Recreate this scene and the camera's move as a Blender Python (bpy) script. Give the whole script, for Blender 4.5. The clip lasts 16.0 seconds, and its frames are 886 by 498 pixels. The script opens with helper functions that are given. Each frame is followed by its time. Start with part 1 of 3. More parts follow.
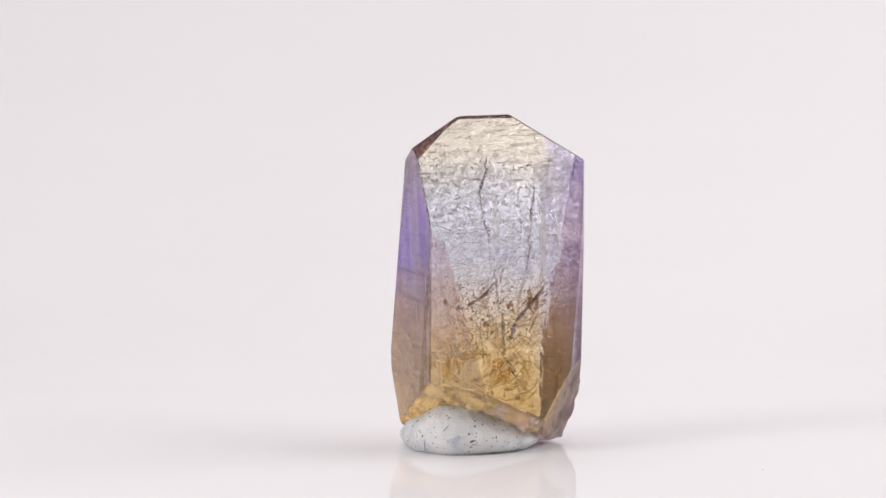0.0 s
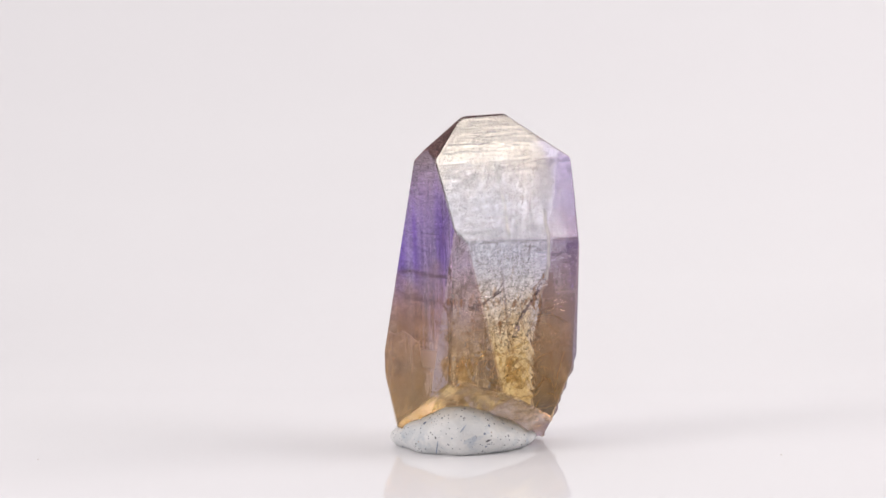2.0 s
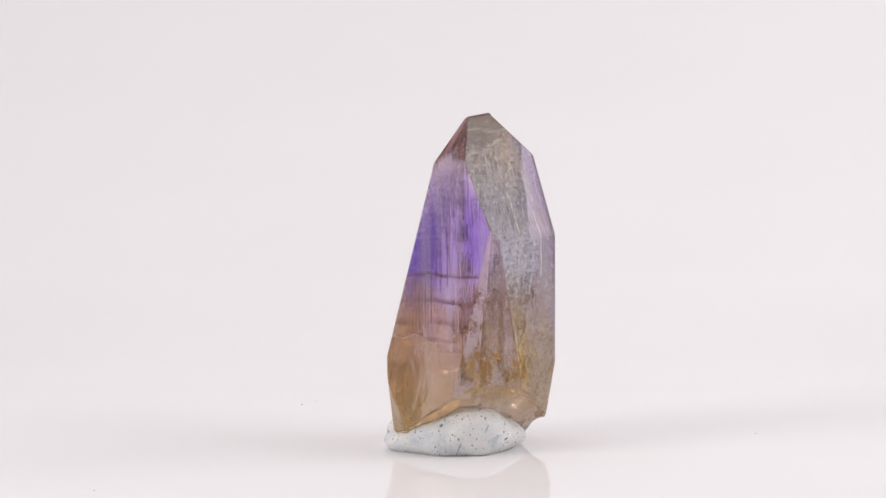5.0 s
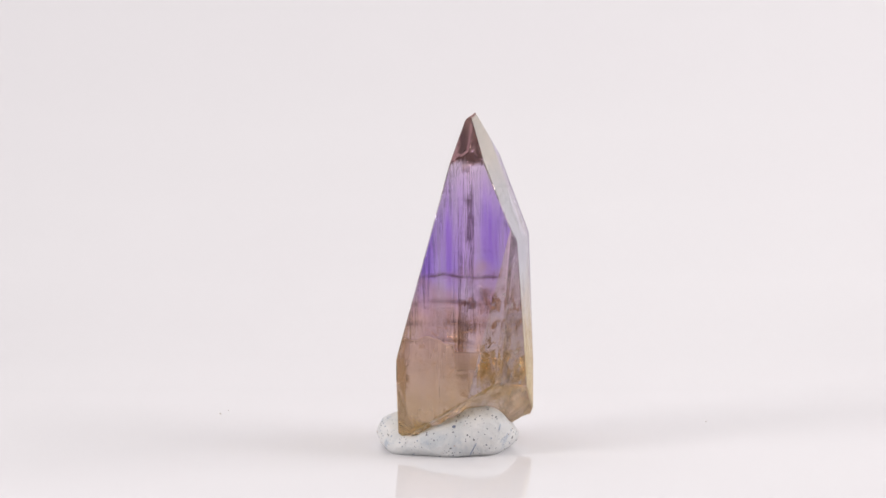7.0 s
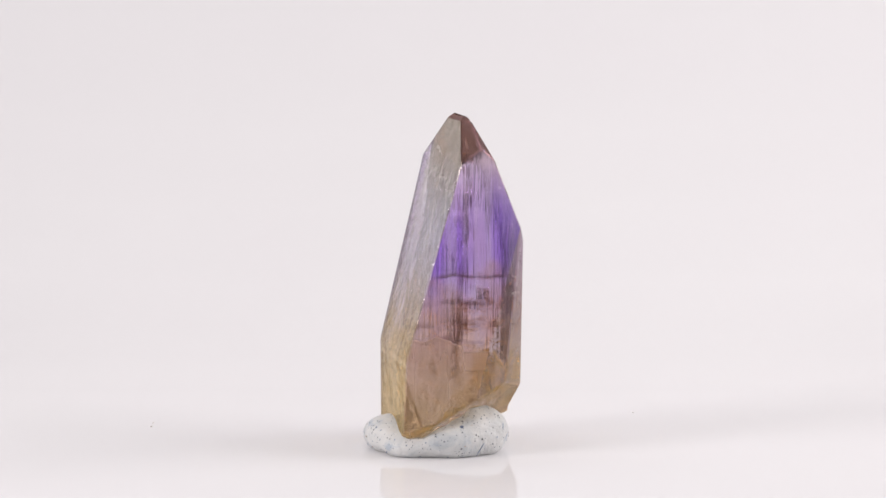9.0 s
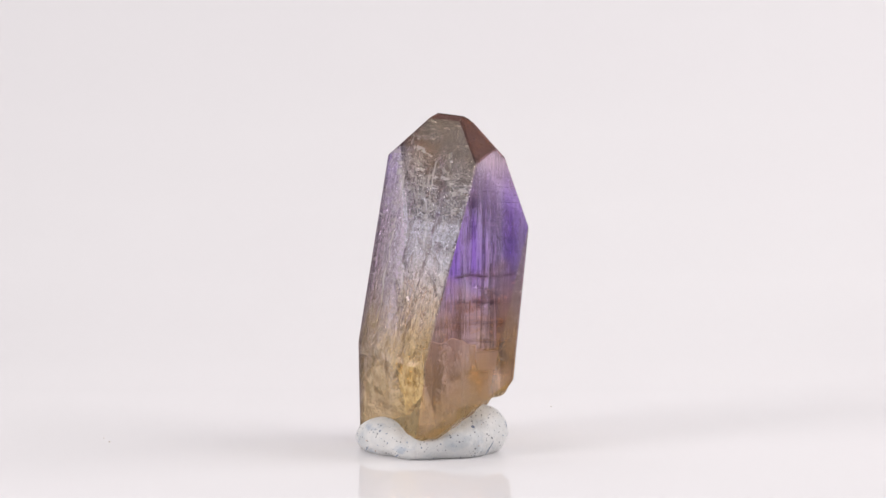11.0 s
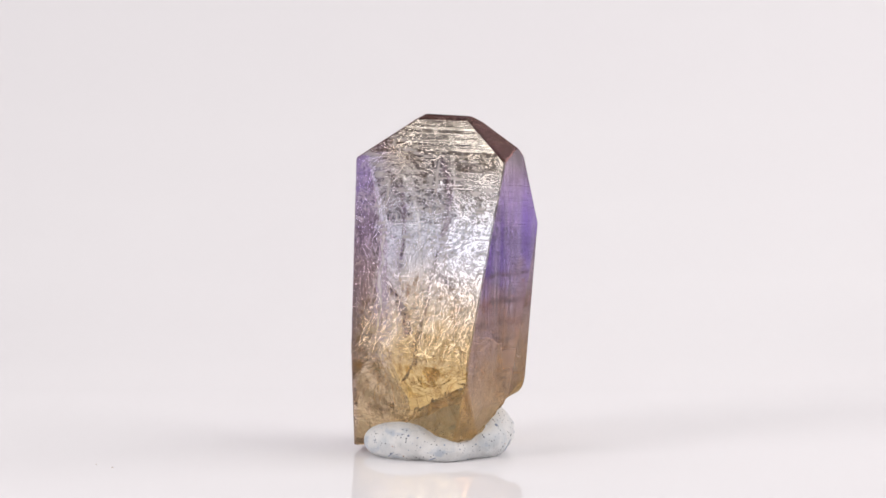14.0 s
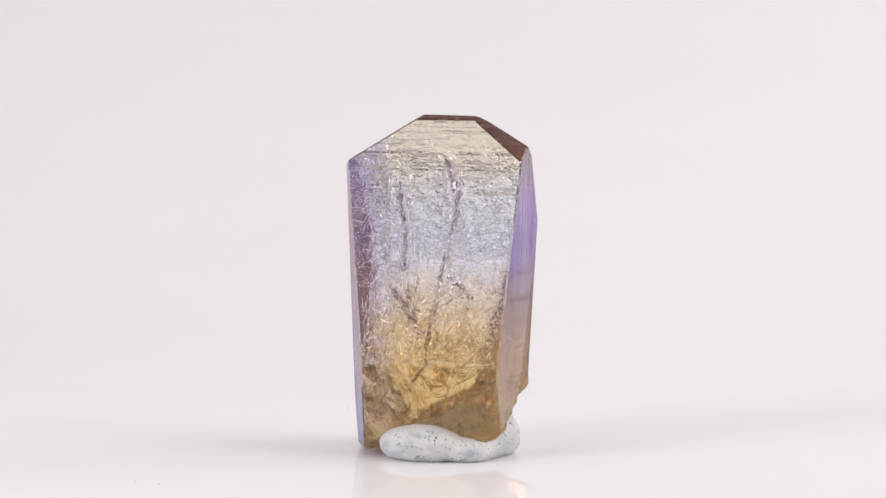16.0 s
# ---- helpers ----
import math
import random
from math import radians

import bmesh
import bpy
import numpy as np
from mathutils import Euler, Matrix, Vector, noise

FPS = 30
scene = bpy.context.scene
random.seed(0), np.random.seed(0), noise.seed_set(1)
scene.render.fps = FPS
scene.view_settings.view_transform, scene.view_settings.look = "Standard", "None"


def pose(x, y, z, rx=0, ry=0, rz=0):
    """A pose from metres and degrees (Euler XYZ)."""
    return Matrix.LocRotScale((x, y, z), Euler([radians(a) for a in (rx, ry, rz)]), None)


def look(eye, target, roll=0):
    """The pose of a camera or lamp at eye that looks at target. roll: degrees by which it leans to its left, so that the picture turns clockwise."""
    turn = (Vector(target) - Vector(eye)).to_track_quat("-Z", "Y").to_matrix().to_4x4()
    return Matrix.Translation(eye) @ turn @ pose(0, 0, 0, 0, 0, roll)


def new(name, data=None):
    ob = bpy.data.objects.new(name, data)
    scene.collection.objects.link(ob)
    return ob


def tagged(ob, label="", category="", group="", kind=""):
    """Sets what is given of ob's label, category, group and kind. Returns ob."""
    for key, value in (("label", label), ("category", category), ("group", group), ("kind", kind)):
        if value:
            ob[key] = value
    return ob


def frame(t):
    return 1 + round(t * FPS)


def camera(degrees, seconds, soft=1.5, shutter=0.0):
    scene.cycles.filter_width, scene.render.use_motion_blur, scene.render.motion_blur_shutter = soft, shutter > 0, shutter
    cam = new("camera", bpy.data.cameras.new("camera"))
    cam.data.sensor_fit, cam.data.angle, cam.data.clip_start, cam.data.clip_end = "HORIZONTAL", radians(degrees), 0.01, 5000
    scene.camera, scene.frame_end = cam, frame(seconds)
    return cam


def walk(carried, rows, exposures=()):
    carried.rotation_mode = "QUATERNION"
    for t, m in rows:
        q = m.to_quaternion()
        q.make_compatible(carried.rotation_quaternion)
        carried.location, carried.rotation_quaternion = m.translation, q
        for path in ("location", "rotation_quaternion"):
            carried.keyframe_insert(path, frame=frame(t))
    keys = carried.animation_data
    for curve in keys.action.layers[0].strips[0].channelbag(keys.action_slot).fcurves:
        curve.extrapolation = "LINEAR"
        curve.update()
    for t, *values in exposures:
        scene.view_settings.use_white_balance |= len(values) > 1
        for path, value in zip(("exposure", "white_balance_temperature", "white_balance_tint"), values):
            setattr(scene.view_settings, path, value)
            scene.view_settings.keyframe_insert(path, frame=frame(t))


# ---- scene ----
MM = 0.001
AXIS_X = 0.00205      # the turntable's axle
SPIN = 8.6            # degrees a second, counter-clockwise from above
FACING = 7.7          # when the violet side faces the lens

cam = camera(14.0, 16.0, soft=1.5)
EYE = (0.0, -0.3361 * math.cos(radians(5.9)), 0.0189 + 0.3361 * math.sin(radians(5.9)))
walk(cam, [(0, look(EYE, (0, 0, 0.0189))), (16, look(EYE, (0, 0, 0.0189)))])

# ---------------------------------------------------------------- light
world = bpy.data.worlds.new("studio")
scene.world = world
world.use_nodes = True
wn = world.node_tree.nodes["Background"]
wn.inputs[0].default_value = (1.0, 0.96, 0.98, 1)
wn.inputs[1].default_value = 0.36
scene.view_settings.exposure = 0.09


def softbox(name, az, el, dist, w, h, power, target=(0.002, 0, 0.018)):
    d = bpy.data.lights.new(name, "AREA")
    d.shape, d.size, d.size_y, d.energy, d.color = "RECTANGLE", w, h, power, (1.0, 0.957, 0.965)
    a, e = radians(az), radians(el)
    eye = Vector(target) + dist * Vector((math.cos(a) * math.cos(e), math.sin(a) * math.cos(e), math.sin(e)))
    ob = new(name, d)
    ob.matrix_world = look(eye, target)
    return ob


softbox("softbox_lamp", -4.5, 31, 0.55, 0.47, 0.17, 1.5)
softbox("softbox_lamp", -151, 22, 0.55, 0.20, 0.20, 1.25)
# unseen fill, added overhead to soften the shadows and lift table and backdrop
softbox("overhead_fill", 90, 82, 0.70, 1.0, 0.45, 1.62, (0, 0.0, 0.0))


# ---------------------------------------------------------------- materials
class Nodes:
    """Small helper that wires shader nodes."""

    def __init__(self, name):
        self.mat = bpy.data.materials.new(name)
        self.mat.use_nodes = True
        self.tree = self.mat.node_tree
        self.tree.nodes.clear()
        self.out = self.add("ShaderNodeOutputMaterial")
        self.coord = self.add("ShaderNodeTexCoord").outputs["Object"]

    def add(self, kind, **props):
        n = self.tree.nodes.new(kind)
        for k, v in props.items():
            setattr(n, k, v)
        return n

    def plug(self, value, socket):
        if isinstance(value, bpy.types.NodeSocket):
            self.tree.links.new(value, socket)
        else:
            socket.default_value = value

    def mapped(self, scale, shift=(0, 0, 0)):
        n = self.add("ShaderNodeMapping")
        self.plug(self.coord, n.inputs["Vector"])
        n.inputs["Scale"].default_value = scale
        n.inputs["Location"].default_value = shift
        return n.outputs[0]

    def noise(self, vec, scale, detail=3.0, rough=0.55, distort=0.0):
        n = self.add("ShaderNodeTexNoise")
        self.plug(vec, n.inputs["Vector"])
        for k, v in (("Scale", scale), ("Detail", detail), ("Roughness", rough), ("Distortion", distort)):
            n.inputs[k].default_value = v
        return n.outputs["Fac"]

    def ramp(self, fac, stops, smooth=False):
        n = self.add("ShaderNodeValToRGB")
        n.color_ramp.interpolation = "EASE" if smooth else "LINEAR"
        el = n.color_ramp.elements
        while len(el) < len(stops):
            el.new(0.5)
        for e, (p, c) in zip(el, stops):
            e.position = p
            e.color = (*c, 1) if isinstance(c, tuple) else (c, c, c, 1)
        self.plug(fac, n.inputs[0])
        return n.outputs[0]

    def math(self, op, a, b=0.0, c=0.0, clamp=False):
        n = self.add("ShaderNodeMath", operation=op, use_clamp=clamp)
        for i, v in enumerate((a, b, c)):
            self.plug(v, n.inputs[i])
        return n.outputs[0]

    def mix(self, fac, a, b, mode="MIX"):
        n = self.add("ShaderNodeMix", data_type="RGBA", blend_type=mode)
        self.plug(fac, n.inputs[0])
        for v, i in ((a, 6), (b, 7)):
            self.plug((*v, 1) if isinstance(v, tuple) and len(v) == 3 else v, n.inputs[i])
        return n.outputs[2]

    def bump(self, height, dist, strength=1.0, normal=None):
        n = self.add("ShaderNodeBump")
        self.plug(height, n.inputs["Height"])
        n.inputs["Distance"].default_value = dist
        n.inputs["Strength"].default_value = strength
        if normal:
            self.plug(normal, n.inputs["Normal"])
        return n.outputs[0]

    def axis(self, i):
        n = self.add("ShaderNodeSeparateXYZ")
        self.plug(self.coord, n.inputs[0])
        return n.outputs[i]

    def shader(self, kind, **ins):
        n = self.add(kind)
        for k, v in ins.items():
            sock = n.inputs[k.replace("_", " ")]
            self.plug((*v, 1) if isinstance(v, tuple) and sock.type == "RGBA" else v, sock)
        return n.outputs[0]

    def stone(self, col, rough, normal, veil=None, veil_col=(0.8, 0.78, 0.76)):
        """Clear coloured crystal: col is the tint of one pass through a face, veil its frosted share."""
        clear = self.shader("ShaderNodeBsdfGlass", Color=col, Roughness=rough, IOR=IOR, Normal=normal)
        return self.done(clear if veil is None else self.blend(veil, clear, self.frost(veil_col)))

    def frost(self, col):
        """Scattering from etched or cloudy stone, as much through as back."""
        return self.blend(0.5, self.shader("ShaderNodeBsdfDiffuse", Color=col), self.shader("ShaderNodeBsdfTranslucent", Color=col))

    def blend(self, fac, a, b):
        n = self.add("ShaderNodeMixShader")
        self.plug(fac, n.inputs[0])
        self.plug(a, n.inputs[1])
        self.plug(b, n.inputs[2])
        return n.outputs[0]

    def done(self, sock):
        self.plug(sock, self.out.inputs["Surface"])
        return self.mat


def acrylic_white():
    n = Nodes("white_acrylic")
    tone = n.noise(n.mapped((1, 1, 1)), 9.0, 2.0)
    col = n.ramp(tone, [(0.3, (0.86, 0.845, 0.855)), (0.7, (0.875, 0.865, 0.87))])
    fine = n.noise(n.mapped((1, 1, 1)), 900.0, 2.0)
    return n.done(n.shader("ShaderNodeBsdfPrincipled", Base_Color=col, Roughness=n.math("MULTIPLY_ADD", fine, 0.02, 0.02),
                           IOR=1.36, Specular_IOR_Level=0.5))


def putty_material():
    n = Nodes("speckled_putty")
    soft = n.noise(n.mapped((1, 1, 1)), 300.0, 5.0, 0.65, 0.8)
    col = n.ramp(soft, [(0.34, (0.62, 0.65, 0.67)), (0.48, (0.76, 0.765, 0.76)), (0.66, (0.86, 0.85, 0.83))])
    for scale, shift, cut, tone in ((2300.0, (3, 1, 2), 0.46, (0.10, 0.10, 0.12)), (3600.0, (1, 4, 2), 0.44, (0.26, 0.27, 0.31)), (1400.0, (6, 2, 5), 0.50, (0.16, 0.20, 0.30))):
        v = n.add("ShaderNodeTexVoronoi")
        n.plug(n.mapped((1, 1, 1), shift), v.inputs["Vector"])
        v.inputs["Scale"].default_value = scale
        size = n.math("SUBTRACT", n.noise(n.mapped((1, 1, 1), shift), scale * 0.42, 1.0), cut)
        fleck = n.math("LESS_THAN", v.outputs["Distance"], size)
        col = n.mix(fleck, col, tone)
    blue = n.ramp(n.noise(n.mapped((1, 1, 1.6), (0.3, 0.1, 0.7)), 420.0, 3.0), [(0.60, 0.0), (0.70, 0.55)])
    col = n.mix(blue, col, (0.36, 0.44, 0.55))
    b = n.bump(n.noise(n.mapped((1, 1, 1)), 520.0, 5.0, 0.62), 0.0006, 0.8)
    b = n.bump(n.noise(n.mapped((0.5, 1, 1.4)), 160.0, 2.0, 0.5, 1.0), 0.0008, 0.5, b)
    return n.done(n.shader("ShaderNodeBsdfPrincipled", Base_Color=col, Roughness=0.42, Subsurface_Weight=0.12,
                           Subsurface_Radius=(0.002, 0.002, 0.002), Subsurface_Scale=1.0, Normal=b))


IOR = 1.69


def crystal_broad(name, plates):
    """The two wide faces: smooth with fine scratches, or (plates) etched into little terraces."""
    n = Nodes(name)
    y, z = n.axis(1), n.axis(2)
    level = n.math("DIVIDE", z, 0.031)
    wob = n.noise(n.mapped((1, 1, 1)), 160.0, 3.0)
    h = n.math("MULTIPLY_ADD", wob, 0.006, n.math("SUBTRACT", z, 0.003))
    share = n.math("DIVIDE", h, 0.031)
    col = n.ramp(share, [(0.05, (0.88, 0.73, 0.44)), (0.28, (0.96, 0.84, 0.60)), (0.42, (0.93, 0.87, 0.79)),
                         (0.58, (0.88, 0.90, 0.96)), (0.75, (0.92, 0.94, 0.98)), (0.88, (0.97, 0.94, 0.86))])
    edge = n.math("MULTIPLY", n.math("ADD", y, n.math("MULTIPLY", wob, 0.0008)), 50.0)
    grey = n.ramp(edge, [(0.39, 0.0), (0.45, 0.9)])
    col = n.mix(grey, col, (0.80, 0.78, 0.88))
    low = n.math("MULTIPLY", n.ramp(share, [(0.36, 1.0), (0.50, 0.0)]), n.math("SUBTRACT", 1.0, grey))
    swirl = n.noise(n.mapped((1, 1, 0.8), (0.4, 0.2, 0.9)), 210.0, 3.0, 0.5, 2.2)
    ridge = n.math("SUBTRACT", 1.0, n.math("ABSOLUTE", n.math("MULTIPLY_ADD", swirl, 2.0, -1.0)))
    wisp = n.math("MULTIPLY", n.ramp(ridge, [(0.93, 0.0), (0.985, 1.0)]), low)
    cloud = n.math("MULTIPLY", n.ramp(n.noise(n.mapped((1, 1, 1), (1.2, 0.1, 0.4)), 330.0, 4.0, 0.6, 1.0), [(0.45, 0.0), (0.70, 0.5)]), low)
    col = n.mix(cloud, col, (0.90, 0.70, 0.40))
    col = n.mix(n.math("MULTIPLY", wisp, 0.5), col, (0.56, 0.38, 0.20))
    upper = n.ramp(level, [(0.30, 0.15), (0.60, 1.0)])
    crown = n.ramp(level, [(0.72, 0.06), (0.86, 1.0)])
    line = n.noise(n.mapped((14, 14, 3000)), 1.0, 2.0)
    where = n.ramp(n.noise(n.mapped((200, 200, 160), (1, 7, 3)), 1.0, 2.0), [(0.38, 0.1), (0.62, 1.0)])
    b = n.bump(n.math("MULTIPLY", line, crown), 0.00006, 0.45)
    b = n.bump(n.noise(n.mapped((300, 300, 450)), 1.0, 2.0, 0.5, 0.5), 0.0003, 0.06, b)
    b = n.bump(n.math("MULTIPLY", ridge, low), 0.0004, 0.16, b)
    if plates:
        # terraces: wide low steps with sharp rims, long above and rounder further down
        body = n.ramp(level, [(0.27, 0.0), (0.29, 1.0), (0.84, 1.0), (0.90, 0.15)])
        steps = [(0.36, 0.0), (0.385, 0.33), (0.47, 0.33), (0.495, 0.66), (0.58, 0.66), (0.605, 1.0)]
        rims = [(0.358, 0.0), (0.372, 1.0), (0.386, 0.0), (0.468, 0.0), (0.482, 1.0), (0.496, 0.0), (0.578, 0.0), (0.592, 1.0), (0.606, 0.0)]
        lie = n.noise(n.mapped((430, 430, 1100), (3, 8, 2)), 1.0, 1.5, 0.5, 0.45)
        rise = n.noise(n.mapped((950, 950, 430), (7, 1, 4)), 1.0, 1.5, 0.5, 0.45)
        b = n.bump(n.math("MULTIPLY", n.ramp(lie, steps), body), 0.00018, 0.9, b)
        b = n.bump(n.math("MULTIPLY", n.ramp(rise, steps), body), 0.00012, 0.8, b)
        rim = n.math("MAXIMUM", n.ramp(lie, rims), n.math("MULTIPLY", n.ramp(rise, rims), 0.9))
        few = n.ramp(n.noise(n.mapped((420, 420, 380), (6, 7, 3)), 1.0, 2.0), [(0.42, 0.0), (0.54, 1.0)])
        rim = n.math("MULTIPLY", n.math("MULTIPLY", rim, few), n.math("MULTIPLY", body, 0.68))
        blob = n.ramp(n.noise(n.mapped((1150, 1150, 1700), (2, 2, 9)), 1.0, 2.0, 0.5, 0.8), [(0.50, 1.0), (0.54, 0.0)])
        sunk = n.ramp(level, [(0.30, 1.0), (0.46, 0.75), (0.62, 0.15)])
        rough = n.noise(n.mapped((520, 520, 520), (4, 4, 1)), 1.0, 3.0, 0.6)
        b = n.bump(n.math("MULTIPLY", n.math("MULTIPLY", rough, blob), n.math("MULTIPLY", sunk, body)), 0.0003, 0.4, b)
        dash = n.ramp(n.noise(n.mapped((420, 420, 2300), (1, 2, 3)), 1.0, 2.0, 0.5, 0.15), [(0.615, 0.0), (0.64, 1.0)])
        tick = n.ramp(n.noise(n.mapped((1300, 1300, 620), (2, 5, 1)), 1.0, 2.0, 0.5, 0.6), [(0.665, 0.0), (0.69, 1.0)])
        veil = n.math("MULTIPLY", n.math("MAXIMUM", dash, tick), n.math("MULTIPLY", n.ramp(level, [(0.55, 0.0), (0.66, 0.75), (0.90, 0.75), (0.95, 0.1)]), where))
        veil = n.math("MAXIMUM", veil, n.math("MULTIPLY", rim, n.ramp(level, [(0.30, 0.35), (0.60, 1.0)])))
        veil = n.math("MAXIMUM", veil, n.math("MULTIPLY", n.math("ADD", cloud, 0.10), n.math("MULTIPLY", low, 0.5)))
        # glints of the upright cracks, painted as pale streaks
        for y0, lean, lo, hi, wide in ((1.5, 0.0, 19.0, 27.5, 0.16), (6.3, 0.10, 10.0, 26.0, 0.13)):
            veil = n.math("MAXIMUM", veil, crack_glint(n, y0, lean, lo, hi, wide, 0.65))
    else:
        dash = n.ramp(n.noise(n.mapped((230, 230, 2300)), 1.0, 2.0, 0.5, 0.4), [(0.62, 0.0), (0.65, 1.0)])
        tick = n.ramp(n.noise(n.mapped((1700, 1700, 620), (2, 5, 1)), 1.0, 2.0, 0.5, 0.9), [(0.67, 0.0), (0.69, 1.0)])
        b = n.bump(n.math("MULTIPLY", n.math("ADD", dash, tick), upper), 0.00008, 0.5, b)
        band = n.ramp(level, [(0.53, 0.0), (0.57, 1.0), (0.61, 1.0), (0.68, 0.0)])
        rim = n.math("MULTIPLY", n.ramp(edge, [(0.32, 0.0), (0.38, 1.0)]), n.ramp(level, [(0.45, 0.0), (0.52, 1.0), (0.80, 1.0), (0.86, 0.0)]))
        scar = n.math("MAXIMUM", band, rim)
        torn = n.ramp(n.noise(n.mapped((800, 800, 1900), (5, 1, 1)), 1.0, 3.0, 0.6, 1.2), [(0.42, 0.0), (0.45, 0.4), (0.53, 0.4), (0.56, 1.0)])
        b = n.bump(n.math("MULTIPLY", torn, scar), 0.00022, 0.8, b)
        hatch = n.noise(n.mapped((1400, 1400, 1500), (8, 3, 1)), 1.0, 3.0, 0.6, 1.5)
        b = n.bump(n.math("MULTIPLY", hatch, upper), 0.00010, 0.14, b)
        thread = n.ramp(n.noise(n.mapped((150, 150, 3600), (6, 2, 1)), 1.0, 3.0, 0.6, 0.4), [(0.59, 0.0), (0.63, 1.0)])
        flaw = n.ramp(n.noise(n.mapped((1500, 1500, 1300), (1, 2, 7)), 1.0, 3.0, 0.6, 1.4), [(0.63, 0.0), (0.66, 1.0)])
        veil = n.math("MULTIPLY", n.math("MULTIPLY", thread, where), n.math("MULTIPLY", upper, 0.24))
        veil = n.math("MAXIMUM", veil, n.math("MULTIPLY", flaw, n.math("MULTIPLY", n.ramp(level, [(0.40, 0.0), (0.50, 0.5), (0.74, 0.5), (0.84, 0.1)]), where)))
        veil = n.math("MAXIMUM", veil, n.math("MULTIPLY", cloud, n.math("MULTIPLY", low, 0.3)))
        # light caught by the cracks behind, painted on this face
        for y0, lean, lo, hi, wide in ((1.2, 0.10, 19.8, 27.2, 0.17), (5.7, 0.13, 15.0, 24.0, 0.17)):
            veil = n.math("MAXIMUM", veil, crack_glint(n, y0, lean, lo, hi, wide, 0.75))
    skin = (0.67, 0.64, 0.61) if plates else (0.84, 0.81, 0.76)
    return n.stone(col, 0.0, b, veil, n.mix(low, skin, (0.88, 0.74, 0.46)))


def crack_glint(n, y0, lean, lo, hi, wide, strength):
    """A pale upright streak painted for a crack that catches light: its middle, lean, lower and upper end and half
    width, mm.
    """
    z = n.axis(2)
    mid = n.math("MULTIPLY_ADD", n.math("SUBTRACT", z, 0.0005 * (lo + hi)), lean, y0 * MM)
    mid = n.math("MULTIPLY_ADD", n.math("SUBTRACT", n.noise(n.mapped((1, 1, 1), (y0, 0, 2)), 420.0, 3.0), 0.5), 0.0012, mid)
    off = n.math("MULTIPLY", n.math("ABSOLUTE", n.math("SUBTRACT", n.axis(1), mid)), 1000.0)
    band = n.ramp(off, [(wide * 0.6, 1.0), (wide * 1.4, 0.0)])
    reach = n.ramp(n.math("MULTIPLY", z, 30.0), [(lo * 0.03, 0.0), (lo * 0.03 + 0.03, 1.0), (hi * 0.03 - 0.03, 1.0), (hi * 0.03, 0.0)])
    gaps = n.ramp(n.noise(n.mapped((900, 900, 500), (3, 3, 1)), 1.0, 3.0), [(0.40, 0.05), (0.55, strength)])
    return n.math("MULTIPLY", n.math("MULTIPLY", band, reach), gaps)


